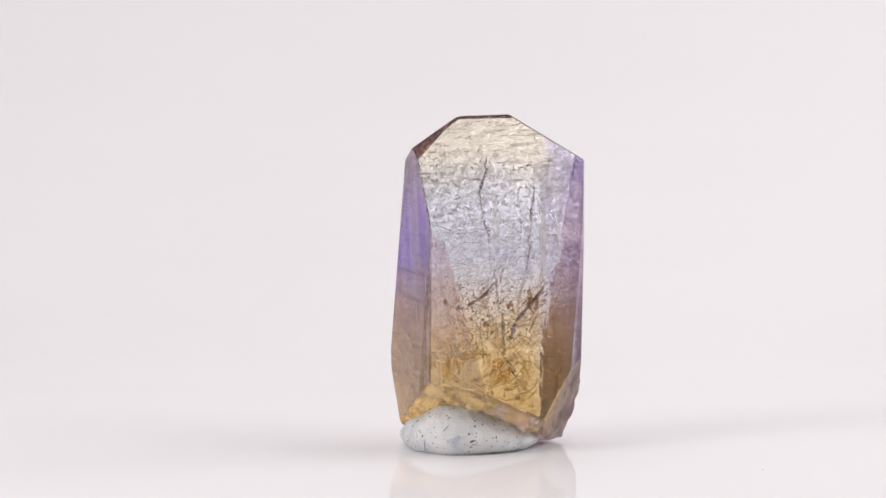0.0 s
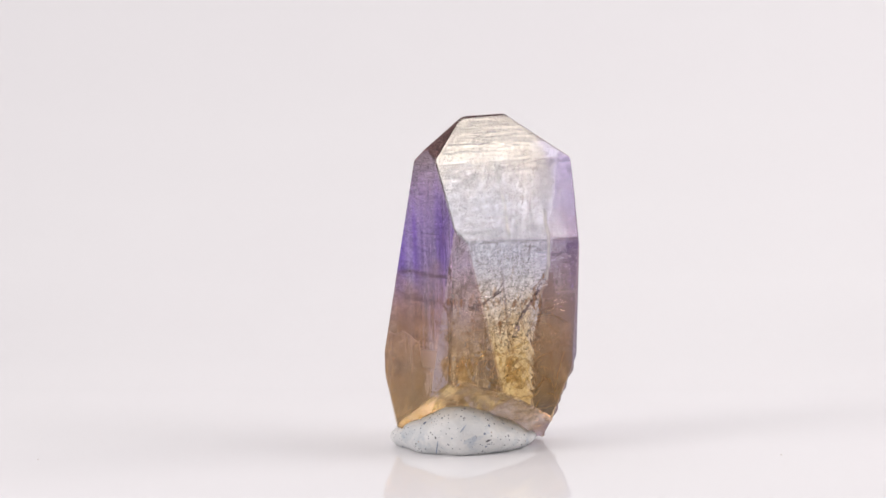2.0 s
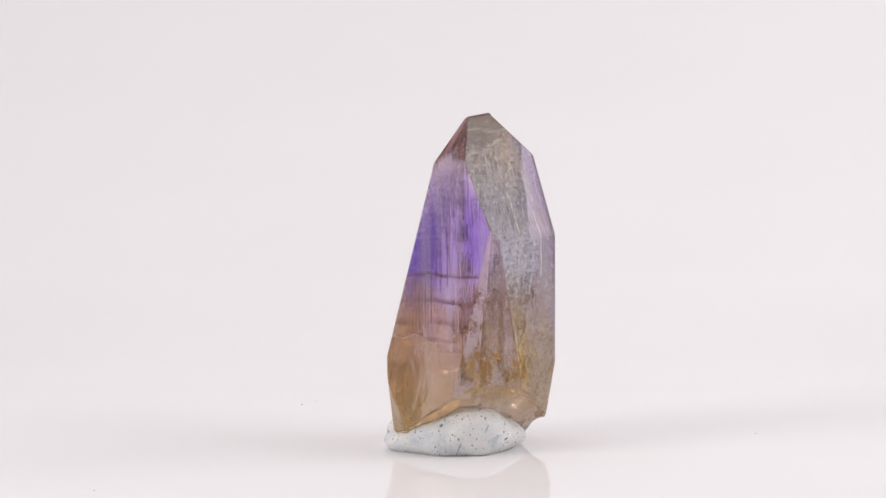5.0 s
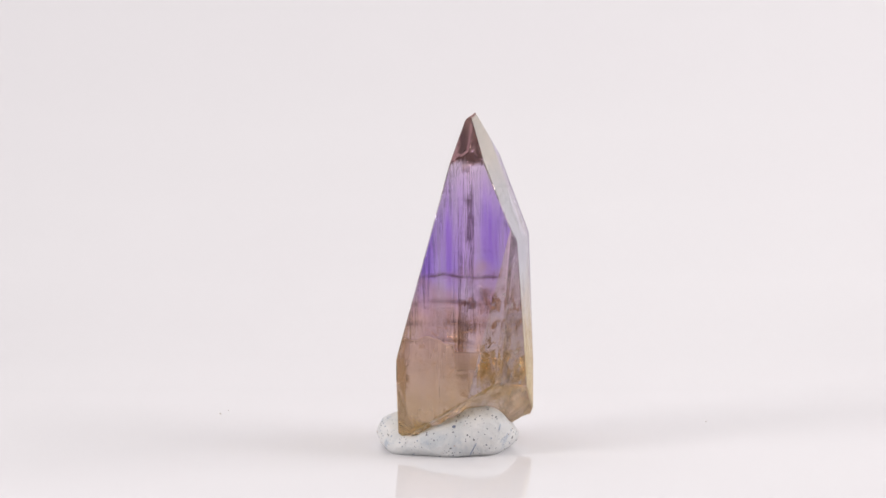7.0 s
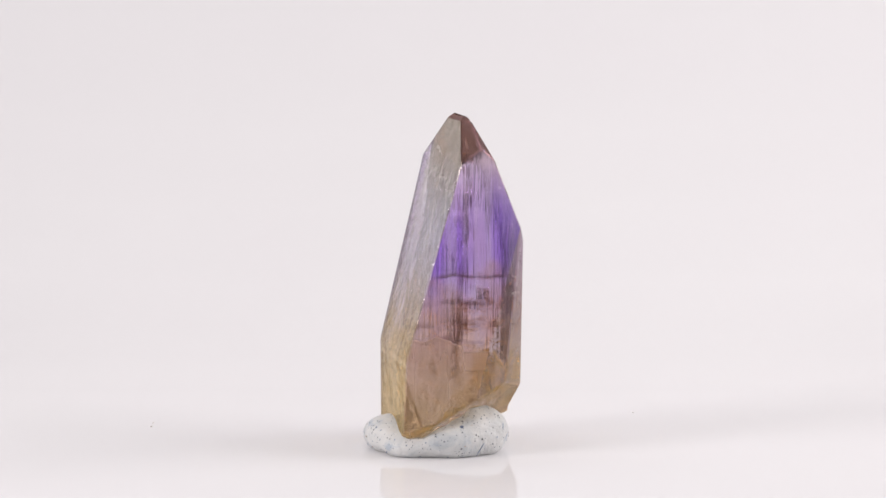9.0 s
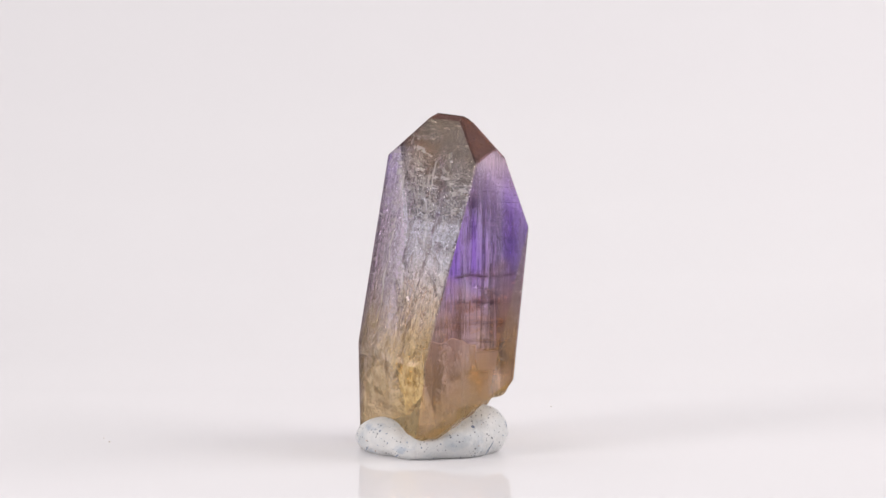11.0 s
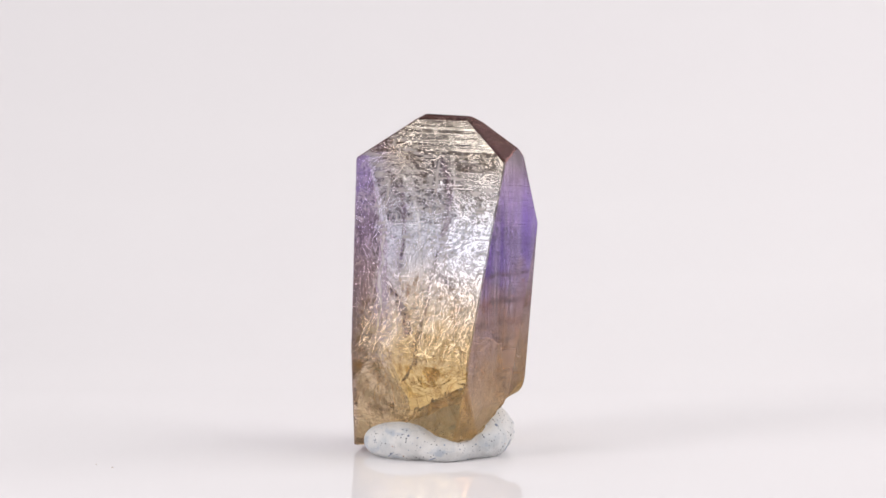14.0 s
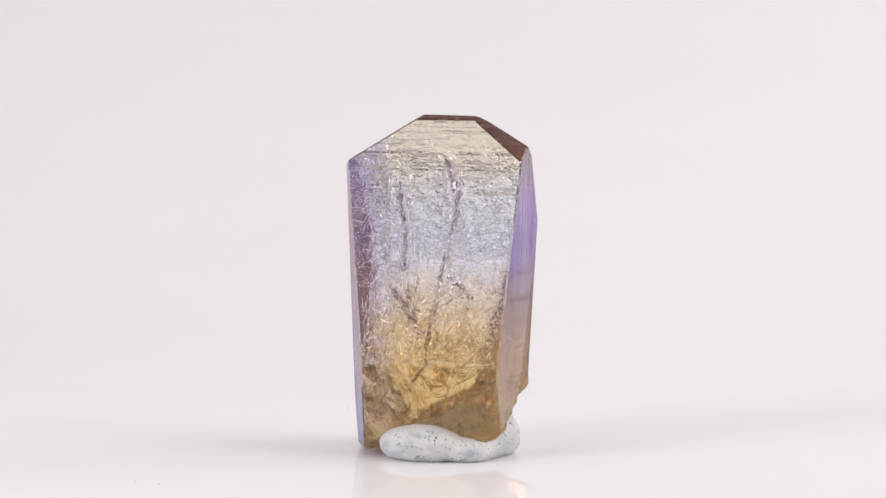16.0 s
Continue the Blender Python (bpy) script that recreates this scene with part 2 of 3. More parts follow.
def crystal_side():
    """The striped violet face, with a smooth broken foot on both sides of a hanging tongue."""
    n = Nodes("crystal_violet_side")
    x, z = n.axis(0), n.axis(2)
    wob = n.noise(n.mapped((1, 1, 0.5)), 200.0, 3.0)
    h = n.math("MULTIPLY_ADD", wob, 0.006, n.math("SUBTRACT", z, 0.003))
    share = n.math("DIVIDE", h, 0.031)
    col = n.ramp(share, [(0.10, (0.99, 0.80, 0.46)), (0.28, (1.0, 0.77, 0.48)), (0.40, (1.0, 0.71, 0.57)), (0.50, (0.70, 0.54, 0.88)),
                         (0.57, (0.49, 0.33, 1.0)), (0.72, (0.48, 0.31, 1.0)), (0.80, (0.72, 0.57, 0.98)), (0.87, (0.88, 0.79, 0.96))])
    off = n.math("MULTIPLY", n.math("ABSOLUTE", n.math("SUBTRACT", n.math("MULTIPLY_ADD", wob, 0.0016, x), 0.0012)), 100.0)
    core = n.math("MULTIPLY", n.ramp(off, [(0.02, 0.50), (0.16, 0.0)], True), n.ramp(share, [(0.30, 0.0), (0.45, 1.0)]))
    col = n.mix(core, col, (0.90, 0.80, 0.96))
    streak = n.noise(n.mapped((1500, 1500, 30)), 1.0, 3.0, 0.6)
    col = n.mix(n.ramp(streak, [(0.42, 0.0), (0.64, 0.36)]), col, (0.94, 0.90, 0.98))
    patch = n.noise(n.mapped((300, 300, 160), (0.2, 0.5, 0.1)), 1.0, 3.0)
    brown = n.math("MULTIPLY", n.ramp(patch, [(0.42, 0.0), (0.62, 0.75)]), n.ramp(share, [(0.24, 0.3), (0.32, 1.0), (0.54, 1.0), (0.58, 0.0)]))
    col = n.mix(brown, col, (0.76, 0.54, 0.48))
    level = n.math("DIVIDE", n.math("MULTIPLY_ADD", n.noise(n.mapped((160, 160, 60)), 1.0, 3.0), 0.0016, n.math("SUBTRACT", z, 0.0008)), 0.031)
    zones = [(0.0, 0.0)]
    for p, w, a in ((0.262, 0.005, 0.4), (0.342, 0.006, 0.7), (0.395, 0.009, 0.5), (0.458, 0.007, 0.75), (0.535, 0.005, 0.9)):
        zones += [(p - w, 0.0), (p, a), (p + w * 2.0, 0.0)]
    gaps = n.ramp(n.noise(n.mapped((420, 420, 300), (4, 1, 6)), 1.0, 2.0), [(0.38, 0.1), (0.55, 1.0)])
    col = n.mix(n.math("MULTIPLY", n.ramp(level, zones), gaps), col, (0.20, 0.11, 0.13))
    # foot: everything low that the tongue leaves free
    half = n.math("MULTIPLY_ADD", n.math("SUBTRACT", z, 0.0070), 0.22, 0.0009)
    beyond = n.math("SUBTRACT", n.math("ABSOLUTE", n.math("SUBTRACT", n.math("MULTIPLY_ADD", wob, 0.0012, x), 0.0010)), half)
    brink = n.math("SUBTRACT", n.math("MULTIPLY_ADD", wob, 0.0050, 0.0086), z)
    foot = n.ramp(n.math("MULTIPLY", n.math("MINIMUM", beyond, brink), 1000.0), [(0.0, 0.0), (0.12, 1.0)])
    foot = n.math("MAXIMUM", foot, n.ramp(n.math("MULTIPLY", z, 100.0), [(0.76, 1.0), (1.05, 0.0)]))
    lip = n.ramp(n.math("ABSOLUTE", n.math("SUBTRACT", foot, 0.5)), [(0.30, 0.5), (0.48, 0.0)])
    col = n.mix(n.math("MULTIPLY", foot, 0.7), col, n.ramp(share, [(0.14, (0.92, 0.68, 0.36)), (0.36, (0.90, 0.64, 0.46))]))
    st = n.noise(n.mapped((2600, 2600, 45)), 1.0, 3.0)
    b = n.bump(n.math("MULTIPLY", st, n.math("SUBTRACT", 1.0, foot)), 0.00012, 0.9)
    b = n.bump(n.math("MULTIPLY", n.noise(n.mapped((1, 1, 1), (3, 0, 1)), 330.0, 5.0, 0.6, 0.8), foot), 0.0008, 0.45, b)
    b = n.bump(foot, 0.0003, 0.7, b)
    veil = n.math("MULTIPLY", foot, n.ramp(patch, [(0.3, 0.10), (0.6, 0.30)]))
    veil = n.math("ADD", veil, n.ramp(streak, [(0.48, 0.0), (0.72, 0.18)]))
    veil = n.math("MAXIMUM", veil, lip)
    tint = n.ramp(share, [(0.14, (0.76, 0.54, 0.30)), (0.40, (0.70, 0.48, 0.44)), (0.55, (0.74, 0.64, 0.80))])
    clear = n.shader("ShaderNodeBsdfGlass", Color=col, Roughness=0.03, IOR=IOR, Normal=b)
    body = n.blend(veil, clear, n.frost(tint))
    weight = n.add("ShaderNodeLayerWeight")
    weight.inputs["Blend"].default_value = 0.35
    sheen = n.ramp(weight.outputs["Facing"], [(0.20, 0.0), (0.60, 0.30)])
    return n.done(n.blend(sheen, body, n.shader("ShaderNodeBsdfGlossy", Color=(0.92, 0.90, 0.92), Roughness=0.22, Normal=b)))


def crystal_flank(name, tints, grain, haze=0.0):
    """The narrower faces beside the violet one: paler, with steps and pits."""
    n = Nodes(name)
    wob = n.noise(n.mapped((1, 1, 0.7)), 260.0, 4.0)
    h = n.math("MULTIPLY_ADD", wob, 0.008, n.math("SUBTRACT", n.axis(2), 0.004))
    col = n.ramp(n.math("DIVIDE", h, 0.031), tints)
    b = n.bump(n.noise(n.mapped((420, 420, 800)), 1.0, 4.0, 0.6, 0.6), 0.0002, grain)
    b = n.bump(n.noise(n.mapped((2200, 2200, 60)), 1.0, 2.0), 0.00008, 0.5, b)
    veil = n.ramp(n.noise(n.mapped((700, 700, 260), (2, 4, 9)), 1.0, 4.0, 0.6, 0.4), [(0.48, 0.0), (0.70, 0.12 + 0.2 * max(grain - 0.4, 0.0))])
    pits = n.ramp(n.noise(n.mapped((1100, 1100, 900), (1, 6, 4)), 1.0, 3.0, 0.6, 0.8), [(0.63, 0.0), (0.66, 1.0)])
    veil = n.math("MAXIMUM", veil, n.math("MULTIPLY", pits, 0.35))
    share = n.math("DIVIDE", h, 0.031)
    veil = n.math("MAXIMUM", veil, n.ramp(share, [(0.45, haze), (0.62, 0.0)]))
    return n.stone(col, 0.03, b, veil, n.mix(n.ramp(share, [(0.45, min(haze * 4, 1.0)), (0.62, 0.0)]), (0.80, 0.73, 0.70), (0.50, 0.48, 0.58)))


def crystal_end():
    n = Nodes("crystal_top_bevel")
    st = n.noise(n.mapped((60, 60, 2200)), 1.0, 3.0)
    b = n.bump(st, 0.00006, 0.5)
    # the dark tint paints in the dim internal reflections of the bevels
    return n.stone((0.50, 0.34, 0.33), 0.0, b)


def crystal_base():
    n = Nodes("crystal_broken_base")
    c = n.noise(n.mapped((1, 1, 1)), 240.0, 4.0)
    col = n.ramp(c, [(0.3, (0.86, 0.70, 0.42)), (0.5, (0.93, 0.80, 0.55)), (0.7, (0.97, 0.88, 0.66))])
    grey = n.ramp(n.math("MULTIPLY", n.axis(1), 50.0), [(0.22, 0.0), (0.38, 0.9)])
    col = n.mix(grey, col, (0.80, 0.73, 0.77))
    b = n.bump(n.noise(n.mapped((1, 1, 1.5)), 420.0, 5.0, 0.6, 0.9), 0.0006, 0.8)
    b = n.bump(n.noise(n.mapped((1, 1, 1), (2, 5, 3)), 1500.0, 3.0, 0.6), 0.0002, 0.6, b)
    veil = n.ramp(n.noise(n.mapped((1, 1, 1), (1, 1, 4)), 520.0, 4.0, 0.6, 0.6), [(0.44, 0.03), (0.66, 0.30)])
    return n.stone(col, 0.22, b, veil, n.mix(grey, (0.84, 0.66, 0.38), (0.70, 0.64, 0.68)))


M_ACRYL = acrylic_white()
M_PUTTY = putty_material()
M_CRYSTAL = [crystal_broad("crystal_smooth_face", 0.0), crystal_side(), crystal_end(), crystal_base(),
             crystal_flank("crystal_fibrous_flank", [(0.1, (0.87, 0.73, 0.51)), (0.35, (0.82, 0.68, 0.56)), (0.6, (0.80, 0.71, 0.78))], 0.5),
             crystal_flank("crystal_pitted_flank", [(0.1, (0.66, 0.65, 0.88)), (0.35, (0.66, 0.60, 0.76)), (0.6, (0.70, 0.57, 0.66)), (0.85, (0.87, 0.78, 0.84))], 0.40, 0.12),
             crystal_broad("crystal_etched_face", 0.65)]


def part(name, bm, material, parent, label="", smooth=False):
    if bm.calc_volume(signed=True) < 0:
        bmesh.ops.reverse_faces(bm, faces=bm.faces[:])
    me = bpy.data.meshes.new(name)
    bm.to_mesh(me)
    bm.free()
    for m in material if isinstance(material, list) else [material]:
        me.materials.append(m)
    for p in me.polygons:
        p.use_smooth = smooth
    ob = new(name, me)
    ob.parent = parent
    return tagged(ob, label)


# ---------------------------------------------------------------- white sweep
def sweep():
    """The white acrylic table that curves up into the backdrop."""
    bm = bmesh.new()
    prof = [(-0.9, 0.0)]
    for i in range(49):
        a = radians(90 * i / 48)
        prof.append((0.04 + 0.40 * math.sin(a) ** 0.8, 0.46 * (1 - math.cos(a) ** 0.8)))
    prof.append((0.44, 1.0))
    rows = [[bm.verts.new((x, y, z)) for y, z in prof] for x in (-0.8, 0.8)]
    for i in range(len(prof) - 1):
        bm.faces.new((rows[0][i], rows[1][i], rows[1][i + 1], rows[0][i + 1]))
    under = bmesh.ops.extrude_face_region(bm, geom=bm.faces[:])
    moved = [v for v in under["geom"] if isinstance(v, bmesh.types.BMVert)]
    for v in moved:
        v.co += Vector((0, 0.003, -0.003))
    bmesh.ops.recalc_face_normals(bm, faces=bm.faces[:])
    ob = part("backdrop", bm, M_ACRYL, None, "glossy white acrylic table curving up into a seamless backdrop", True)
    return tagged(ob, "", "backdrop", "", "structure")


sweep()


def wall_material():
    n = Nodes("bounce_wall")
    col = n.ramp(n.noise(n.mapped((1, 1, 1)), 6.0, 4.0), [(0.3, (0.50, 0.485, 0.49)), (0.7, (0.56, 0.545, 0.55))])
    b = n.bump(n.noise(n.mapped((1, 1, 1)), 400.0, 3.0), 0.0005, 0.4)
    return n.done(n.shader("ShaderNodeBsdfPrincipled", Base_Color=col, Roughness=0.8, Normal=b))


def bounce_wall():
    """A plain unseen wall behind the camera, added to shape the light on crystal and table."""
    bm = bmesh.new()
    bmesh.ops.create_cube(bm, size=1.0)
    for v in bm.verts:
        v.co = Vector((v.co.x * 2.4, v.co.y * 0.05 - 0.95, v.co.z * 1.6 + 0.79))
    ob = part("bounce_wall_south", bm, wall_material(), None, "unseen plain light grey wall added to shape the light on the table")
    return tagged(ob, "", "wall", "", "structure")


bounce_wall()

# ---------------------------------------------------------------- crystal
# facet: kind, heading of its normal, upward lean of its normal, distance in mm from the core point (0, 0, 16)
FACETS = [
    (0, 1.1, 21.9, 5.79), (0, 0.3, 2.6, 4.89), (1, -90.6, -1.9, 5.38), (6, 180.7, 15.4, 4.34), (6, 180.0, 0.0, 6.40),
    (4, -29.3, -5.6, 5.93), (5, 34.1, -1.3, 9.11), (5, 66.7, -1.0, 10.81), (5, 115.3, -2.0, 10.43),
    (2, -140.4, 45.8, 11.24), (2, -90.0, 58.0, 13.50), (2, -29.6, 44.0, 11.10), (2, 90.0, 58.2, 15.12), (0, 43.3, 7.3, 10.26),
    (2, 180.0, 52.0, 11.93), (2, 0.0, 70.0, 14.24), (1, -125.0, -13.0, 9.60),
]
# broken base: heading, lean, and a point in mm that the break passes through
BREAKS = [(-40.6, -52, (-1.5, -5.4, 4.3)), (45, -22, (1.5, 10.9, 5.6)), (-80, -83, (-6.0, -5.0, 1.9))]


def heading(az, el):
    a, e = radians(az), radians(el)
    return Vector((math.cos(a) * math.cos(e), math.sin(a) * math.cos(e), math.sin(e)))


def crystal_body(parent):
    bm = bmesh.new()
    bmesh.ops.create_cube(bm, size=0.08)
    bmesh.ops.translate(bm, verts=bm.verts[:], vec=(0, 0, 0.04))
    cuts = [(k, heading(a, e), Vector((0, 0, 16)) + heading(a, e) * d) for k, a, e, d in FACETS]
    cuts += [(3, heading(a, e), Vector(p)) for a, e, p in BREAKS]
    for k, n, p in cuts:
        bmesh.ops.bisect_plane(bm, geom=bm.verts[:] + bm.edges[:] + bm.faces[:], plane_co=p * MM, plane_no=n, clear_outer=True)
        rim = [e for e in bm.edges if e.is_boundary]
        if rim:
            for f in bmesh.ops.contextual_create(bm, geom=rim)["faces"]:
                f.material_index = k
    bmesh.ops.remove_doubles(bm, verts=bm.verts[:], dist=2e-5)
    bmesh.ops.bevel(bm, geom=bm.edges[:], offset=0.00012, segments=1, affect="EDGES", material=-1)
    violet = [f for f in bm.faces if f.material_index == 1]
    geom = violet + list({e for f in violet for e in f.edges}) + list({v for f in violet for v in f.verts})
    slope = Vector((0.97, 0, -0.243))
    seam = Vector((4.0, -5.2, 20.3)) * MM
    bmesh.ops.bisect_plane(bm, geom=geom, plane_co=seam, plane_no=slope)
    for f in bm.faces:
        if f.material_index == 1 and (f.calc_center_median() - seam).dot(slope) > 0:
            f.material_index = 4
    for _ in range(5):
        base = [f for f in bm.faces if f.material_index == 3 and max(e.calc_length() for e in f.edges) > 0.0006]
        if any(len(f.verts) > 4 for f in base):
            bmesh.ops.poke(bm, faces=[f for f in base if len(f.verts) > 4])
            base = [f for f in bm.faces if f.material_index == 3]
        bmesh.ops.subdivide_edges(bm, edges=list({e for f in base for e in f.edges if e.calc_length() > 0.0006}), cuts=1, use_grid_fill=True)
    bmesh.ops.recalc_face_normals(bm, faces=bm.faces[:])
    for v in {v for f in bm.faces if f.material_index == 3 for v in f.verts if all(g.material_index == 3 for g in v.link_faces)}:
        p = v.co / MM
        v.co += v.normal * MM * (0.55 * noise.noise(p * 0.55) + 0.22 * noise.noise(p * 1.3 + Vector((7, 0, 0))))
    return part("crystal_body", bm, M_CRYSTAL, parent, "transparent violet and golden bicoloured crystal with bevelled top")


crystal = tagged(new("crystal"), "violet and golden transparent mineral crystal standing in white putty", "crystal")
crystal_body(crystal)


def gap_material():
    """An air-filled crack inside the stone."""
    n = Nodes("crack_gap")
    b = n.bump(n.noise(n.mapped((1, 1, 1)), 900.0, 3.0), 0.0001, 0.5)
    gap = n.shader("ShaderNodeBsdfGlass", Color=(0.72, 0.63, 0.64), Roughness=0.14, IOR=1 / IOR, Normal=b)
    shut = n.ramp(n.noise(n.mapped((1, 1, 0.5), (1, 9, 3)), 800.0, 3.0, 0.6), [(0.40, 0.8), (0.48, 0.0)])
    gap = n.blend(shut, gap, n.shader("ShaderNodeBsdfTransparent", Color=(0.97, 0.96, 0.96)))
    # pale patches put the light that a crack reflects into its colour
    pale = n.ramp(n.noise(n.mapped((1, 1, 0.35), (5, 2, 8)), 700.0, 3.0), [(0.48, 0.0), (0.64, 0.30)])
    return n.done(n.blend(pale, gap, n.frost((0.80, 0.74, 0.70))))


M_GAP = gap_material()


def needle_material():
    n = Nodes("brown_needle")
    col = n.ramp(n.noise(n.mapped((1, 1, 1)), 300.0, 2.0), [(0.3, (0.22, 0.13, 0.05)), (0.7, (0.55, 0.38, 0.16))])
    return n.done(n.shader("ShaderNodeBsdfPrincipled", Base_Color=col, Roughness=0.3))


M_NEEDLE = needle_material()


def thin_sheet(centre, nu, nv, thick, wave, seed):
    """A closed leaf of air: centre(u, v) in mm for u, v in 0..1, thinning out to its rim."""
    bm = bmesh.new()
    sides = []
    for s in (1, -1):
        rows = []
        for i in range(nu + 1):
            row = []
            for j in range(nv + 1):
                u, v = i / nu, j / nv
                p, q = Vector(centre(u, v)), Vector(centre(u + 0.01, v))
                r = Vector(centre(u, v + 0.01))
                n = (q - p).cross(r - p).normalized()
                rim = min(1.0, 8 * u * (1 - u)) * min(1.0, 8 * v * (1 - v))
                p += n * (wave * noise.noise(p * 0.55 + Vector((seed, 0, 0))) + 0.35 * wave * noise.noise(p * 1.7 + Vector((0, seed, 0))))
                row.append(bm.verts.new((p + n * s * thick * rim) * MM))
            rows.append(row)
        for i in range(nu):
            for j in range(nv):
                f = (rows[i][j], rows[i + 1][j], rows[i + 1][j + 1], rows[i][j + 1])
                bm.faces.new(f if s > 0 else f[::-1])
        sides.append(rows)
    bmesh.ops.remove_doubles(bm, verts=bm.verts[:], dist=1e-7)
    bmesh.ops.recalc_face_normals(bm, faces=bm.faces[:])
    return bm


def along(path, u):
    """A place on a broken line of (y, z) at the share u of its points."""
    k = min(int(max(u, 0.0) * (len(path) - 1)), len(path) - 2)
    f = u * (len(path) - 1) - k
    return path[k][0] + f * (path[k + 1][0] - path[k][0]), path[k][1] + f * (path[k + 1][1] - path[k][1])


# upright cracks: x of the middle, half depth at the head and at the foot, slant, and the line (y, z)
CRACKS = [
    (-0.3, 0.45, 0.7, 0.60, [(1.7, 27.2), (1.5, 26.0), (0.6, 23.5), (1.0, 20.0), (1.9, 16.0), (2.6, 12.0), (2.9, 8.5), (4.2, 6.5)]),
    (-0.4, 0.55, 0.65, 0.70, [(6.3, 24.6), (5.9, 22.0), (5.5, 18.6), (5.3, 16.5)]),
    (-0.8, 0.7, 0.7, 0.70, [(7.4, 15.4), (6.2, 14.0), (4.4, 12.0), (3.6, 10.2)]),
    (1.0, 0.6, 0.6, 0.50, [(1.4, 15.6), (0.2, 14.4), (-1.0, 13.6)]),
]


def feather(k, j, rng):
    """One splinter of a crack: a short tapering sheet along a stretch of the crack's line."""
    x0, d0, d1, slant, path = CRACKS[k]
    count = 3 * len(path) - 4
    a = j / count + rng.uniform(-0.04, 0.02)
    b = a + rng.uniform(1.5, 4.5) / count
    dx, dy, lean, wide = rng.uniform(-0.3, 0.3), rng.uniform(-0.28, 0.28), rng.uniform(-0.2, 0.2), rng.uniform(0.25, 0.75)

    def leaf(u, v):
        g = min(max(a + (b - a) * u, 0.0), 1.0)
        y, z = along(path, g)
        w = wide * max(math.sin(math.pi * u), 0.05) ** 0.7 * (1.0 + 0.6 * noise.noise(Vector((6.0 * u, j, k))))
        y += dy * (1 - 1.5 * u) + 0.12 * noise.noise(Vector((5.0 * u, j, 7.0)))
        return (x0 + dx + (2 * v - 1) * w * (d0 + (d1 - d0) * g) + 0.4 * math.sin(5 * g), y - (slant + lean) * w * (v - 0.5), z + 0.3 * (v - 0.5))

    part("crack", thin_sheet(leaf, 14, 4, 0.02, 0.12, 3.1 * k + j), M_GAP, crystal, "glassy feathered crack with pale patches in the stone")


rng = random.Random(9)
for k in range(len(CRACKS)):
    for j in range(3 * len(CRACKS[k][4]) - 4):
        feather(k, j, rng)


def depth_inside(p):
    """How far in mm a place lies under the nearest facet."""
    least = min(d - (p - Vector((0, 0, 16))).dot(heading(a, e)) for _, a, e, d in FACETS)
    return min(least, min((Vector(q) - p).dot(heading(a, e)) for a, e, q in BREAKS))


def needle(k):
    """A fine bent fibre grown into the golden zone."""
    rng = random.Random(40 + k)
    z = rng.uniform(3.5, 12.5)
    p = Vector((rng.uniform(-3.4, 2.6), rng.uniform(-2.6, 8.0), z))
    d = heading(rng.uniform(0, 360), rng.uniform(-20, 80))
    length, r = rng.uniform(1.2, 5.0), rng.uniform(0.022, 0.055)
    if depth_inside(p) < 0.5:
        return
    bend = heading(rng.uniform(0, 360), rng.uniform(-60, 60)) * rng.uniform(0.05, 0.32)
    bm = bmesh.new()
    rings = []
    for i in range(7):
        s = d.cross(Vector((0.3, 0.2, 1))).normalized()
        t = s.cross(d).normalized()
        w = r * (1.0 - 0.6 * i / 6)
        rings.append([bm.verts.new((p + (s * math.cos(a) + t * math.sin(a)) * w) * MM) for a in (0, 2.09, 4.19)])
        if depth_inside(p + d * length / 6) < 0.35:
            d = (Vector((0, 2, 9)) - p).normalized()
        p = p + d * length / 6
        d = (d + bend).normalized()
    for a, b in zip(rings, rings[1:]):
        for j in range(3):
            bm.faces.new((a[j], a[(j + 1) % 3], b[(j + 1) % 3], b[j]))
    bm.faces.new(rings[0][::-1])
    bm.faces.new(rings[-1])
    part("needle", bm, M_NEEDLE, crystal, "thin brown needle inclusion")


for k in range(90):
    needle(k)


def curved_fibre(k):
    """A golden arc that follows the rounded break under the smooth face."""
    rng = random.Random(300 + k)
    c = Vector((rng.uniform(2.4, 3.9), 3.0 + rng.uniform(-0.6, 0.4), 7.2 + rng.uniform(-0.5, 0.5)))
    if k % 3 == 2:
        c += Vector((-0.6, -2.6, 0.6))
    r, a0, span = rng.uniform(0.8, 2.5), rng.uniform(0, 6.28), rng.uniform(0.7, 2.2)
    w = rng.uniform(0.02, 0.05)
    bm = bmesh.new()
    rings = []
    for i in range(13):
        a = a0 + span * i / 12
        rr = r * (1 + 0.12 * noise.noise(Vector((a * 2, k, 0))))
        p = c + Vector((0.25 * math.sin(a + k), rr * math.cos(a), 0.85 * rr * math.sin(a)))
        if depth_inside(p) < 0.15:
            break
        out = Vector((0, math.cos(a), math.sin(a)))
        t = w * (1.05 - abs(i / 6 - 1))
        rings.append([bm.verts.new((p + (out * math.cos(b) + Vector((1, 0, 0)) * math.sin(b)) * t) * MM) for b in (0, 2.09, 4.19)])
    if len(rings) < 4:
        bm.free()
        return
    for a, b in zip(rings, rings[1:]):
        for j in range(3):
            bm.faces.new((a[j], a[(j + 1) % 3], b[(j + 1) % 3], b[j]))
    bm.faces.new(rings[0][::-1])
    bm.faces.new(rings[-1])
    part("curved_fibre", bm, M_NEEDLE, crystal, "thin golden brown curved fibre in the stone")


for k in range(36):
    curved_fibre(k)



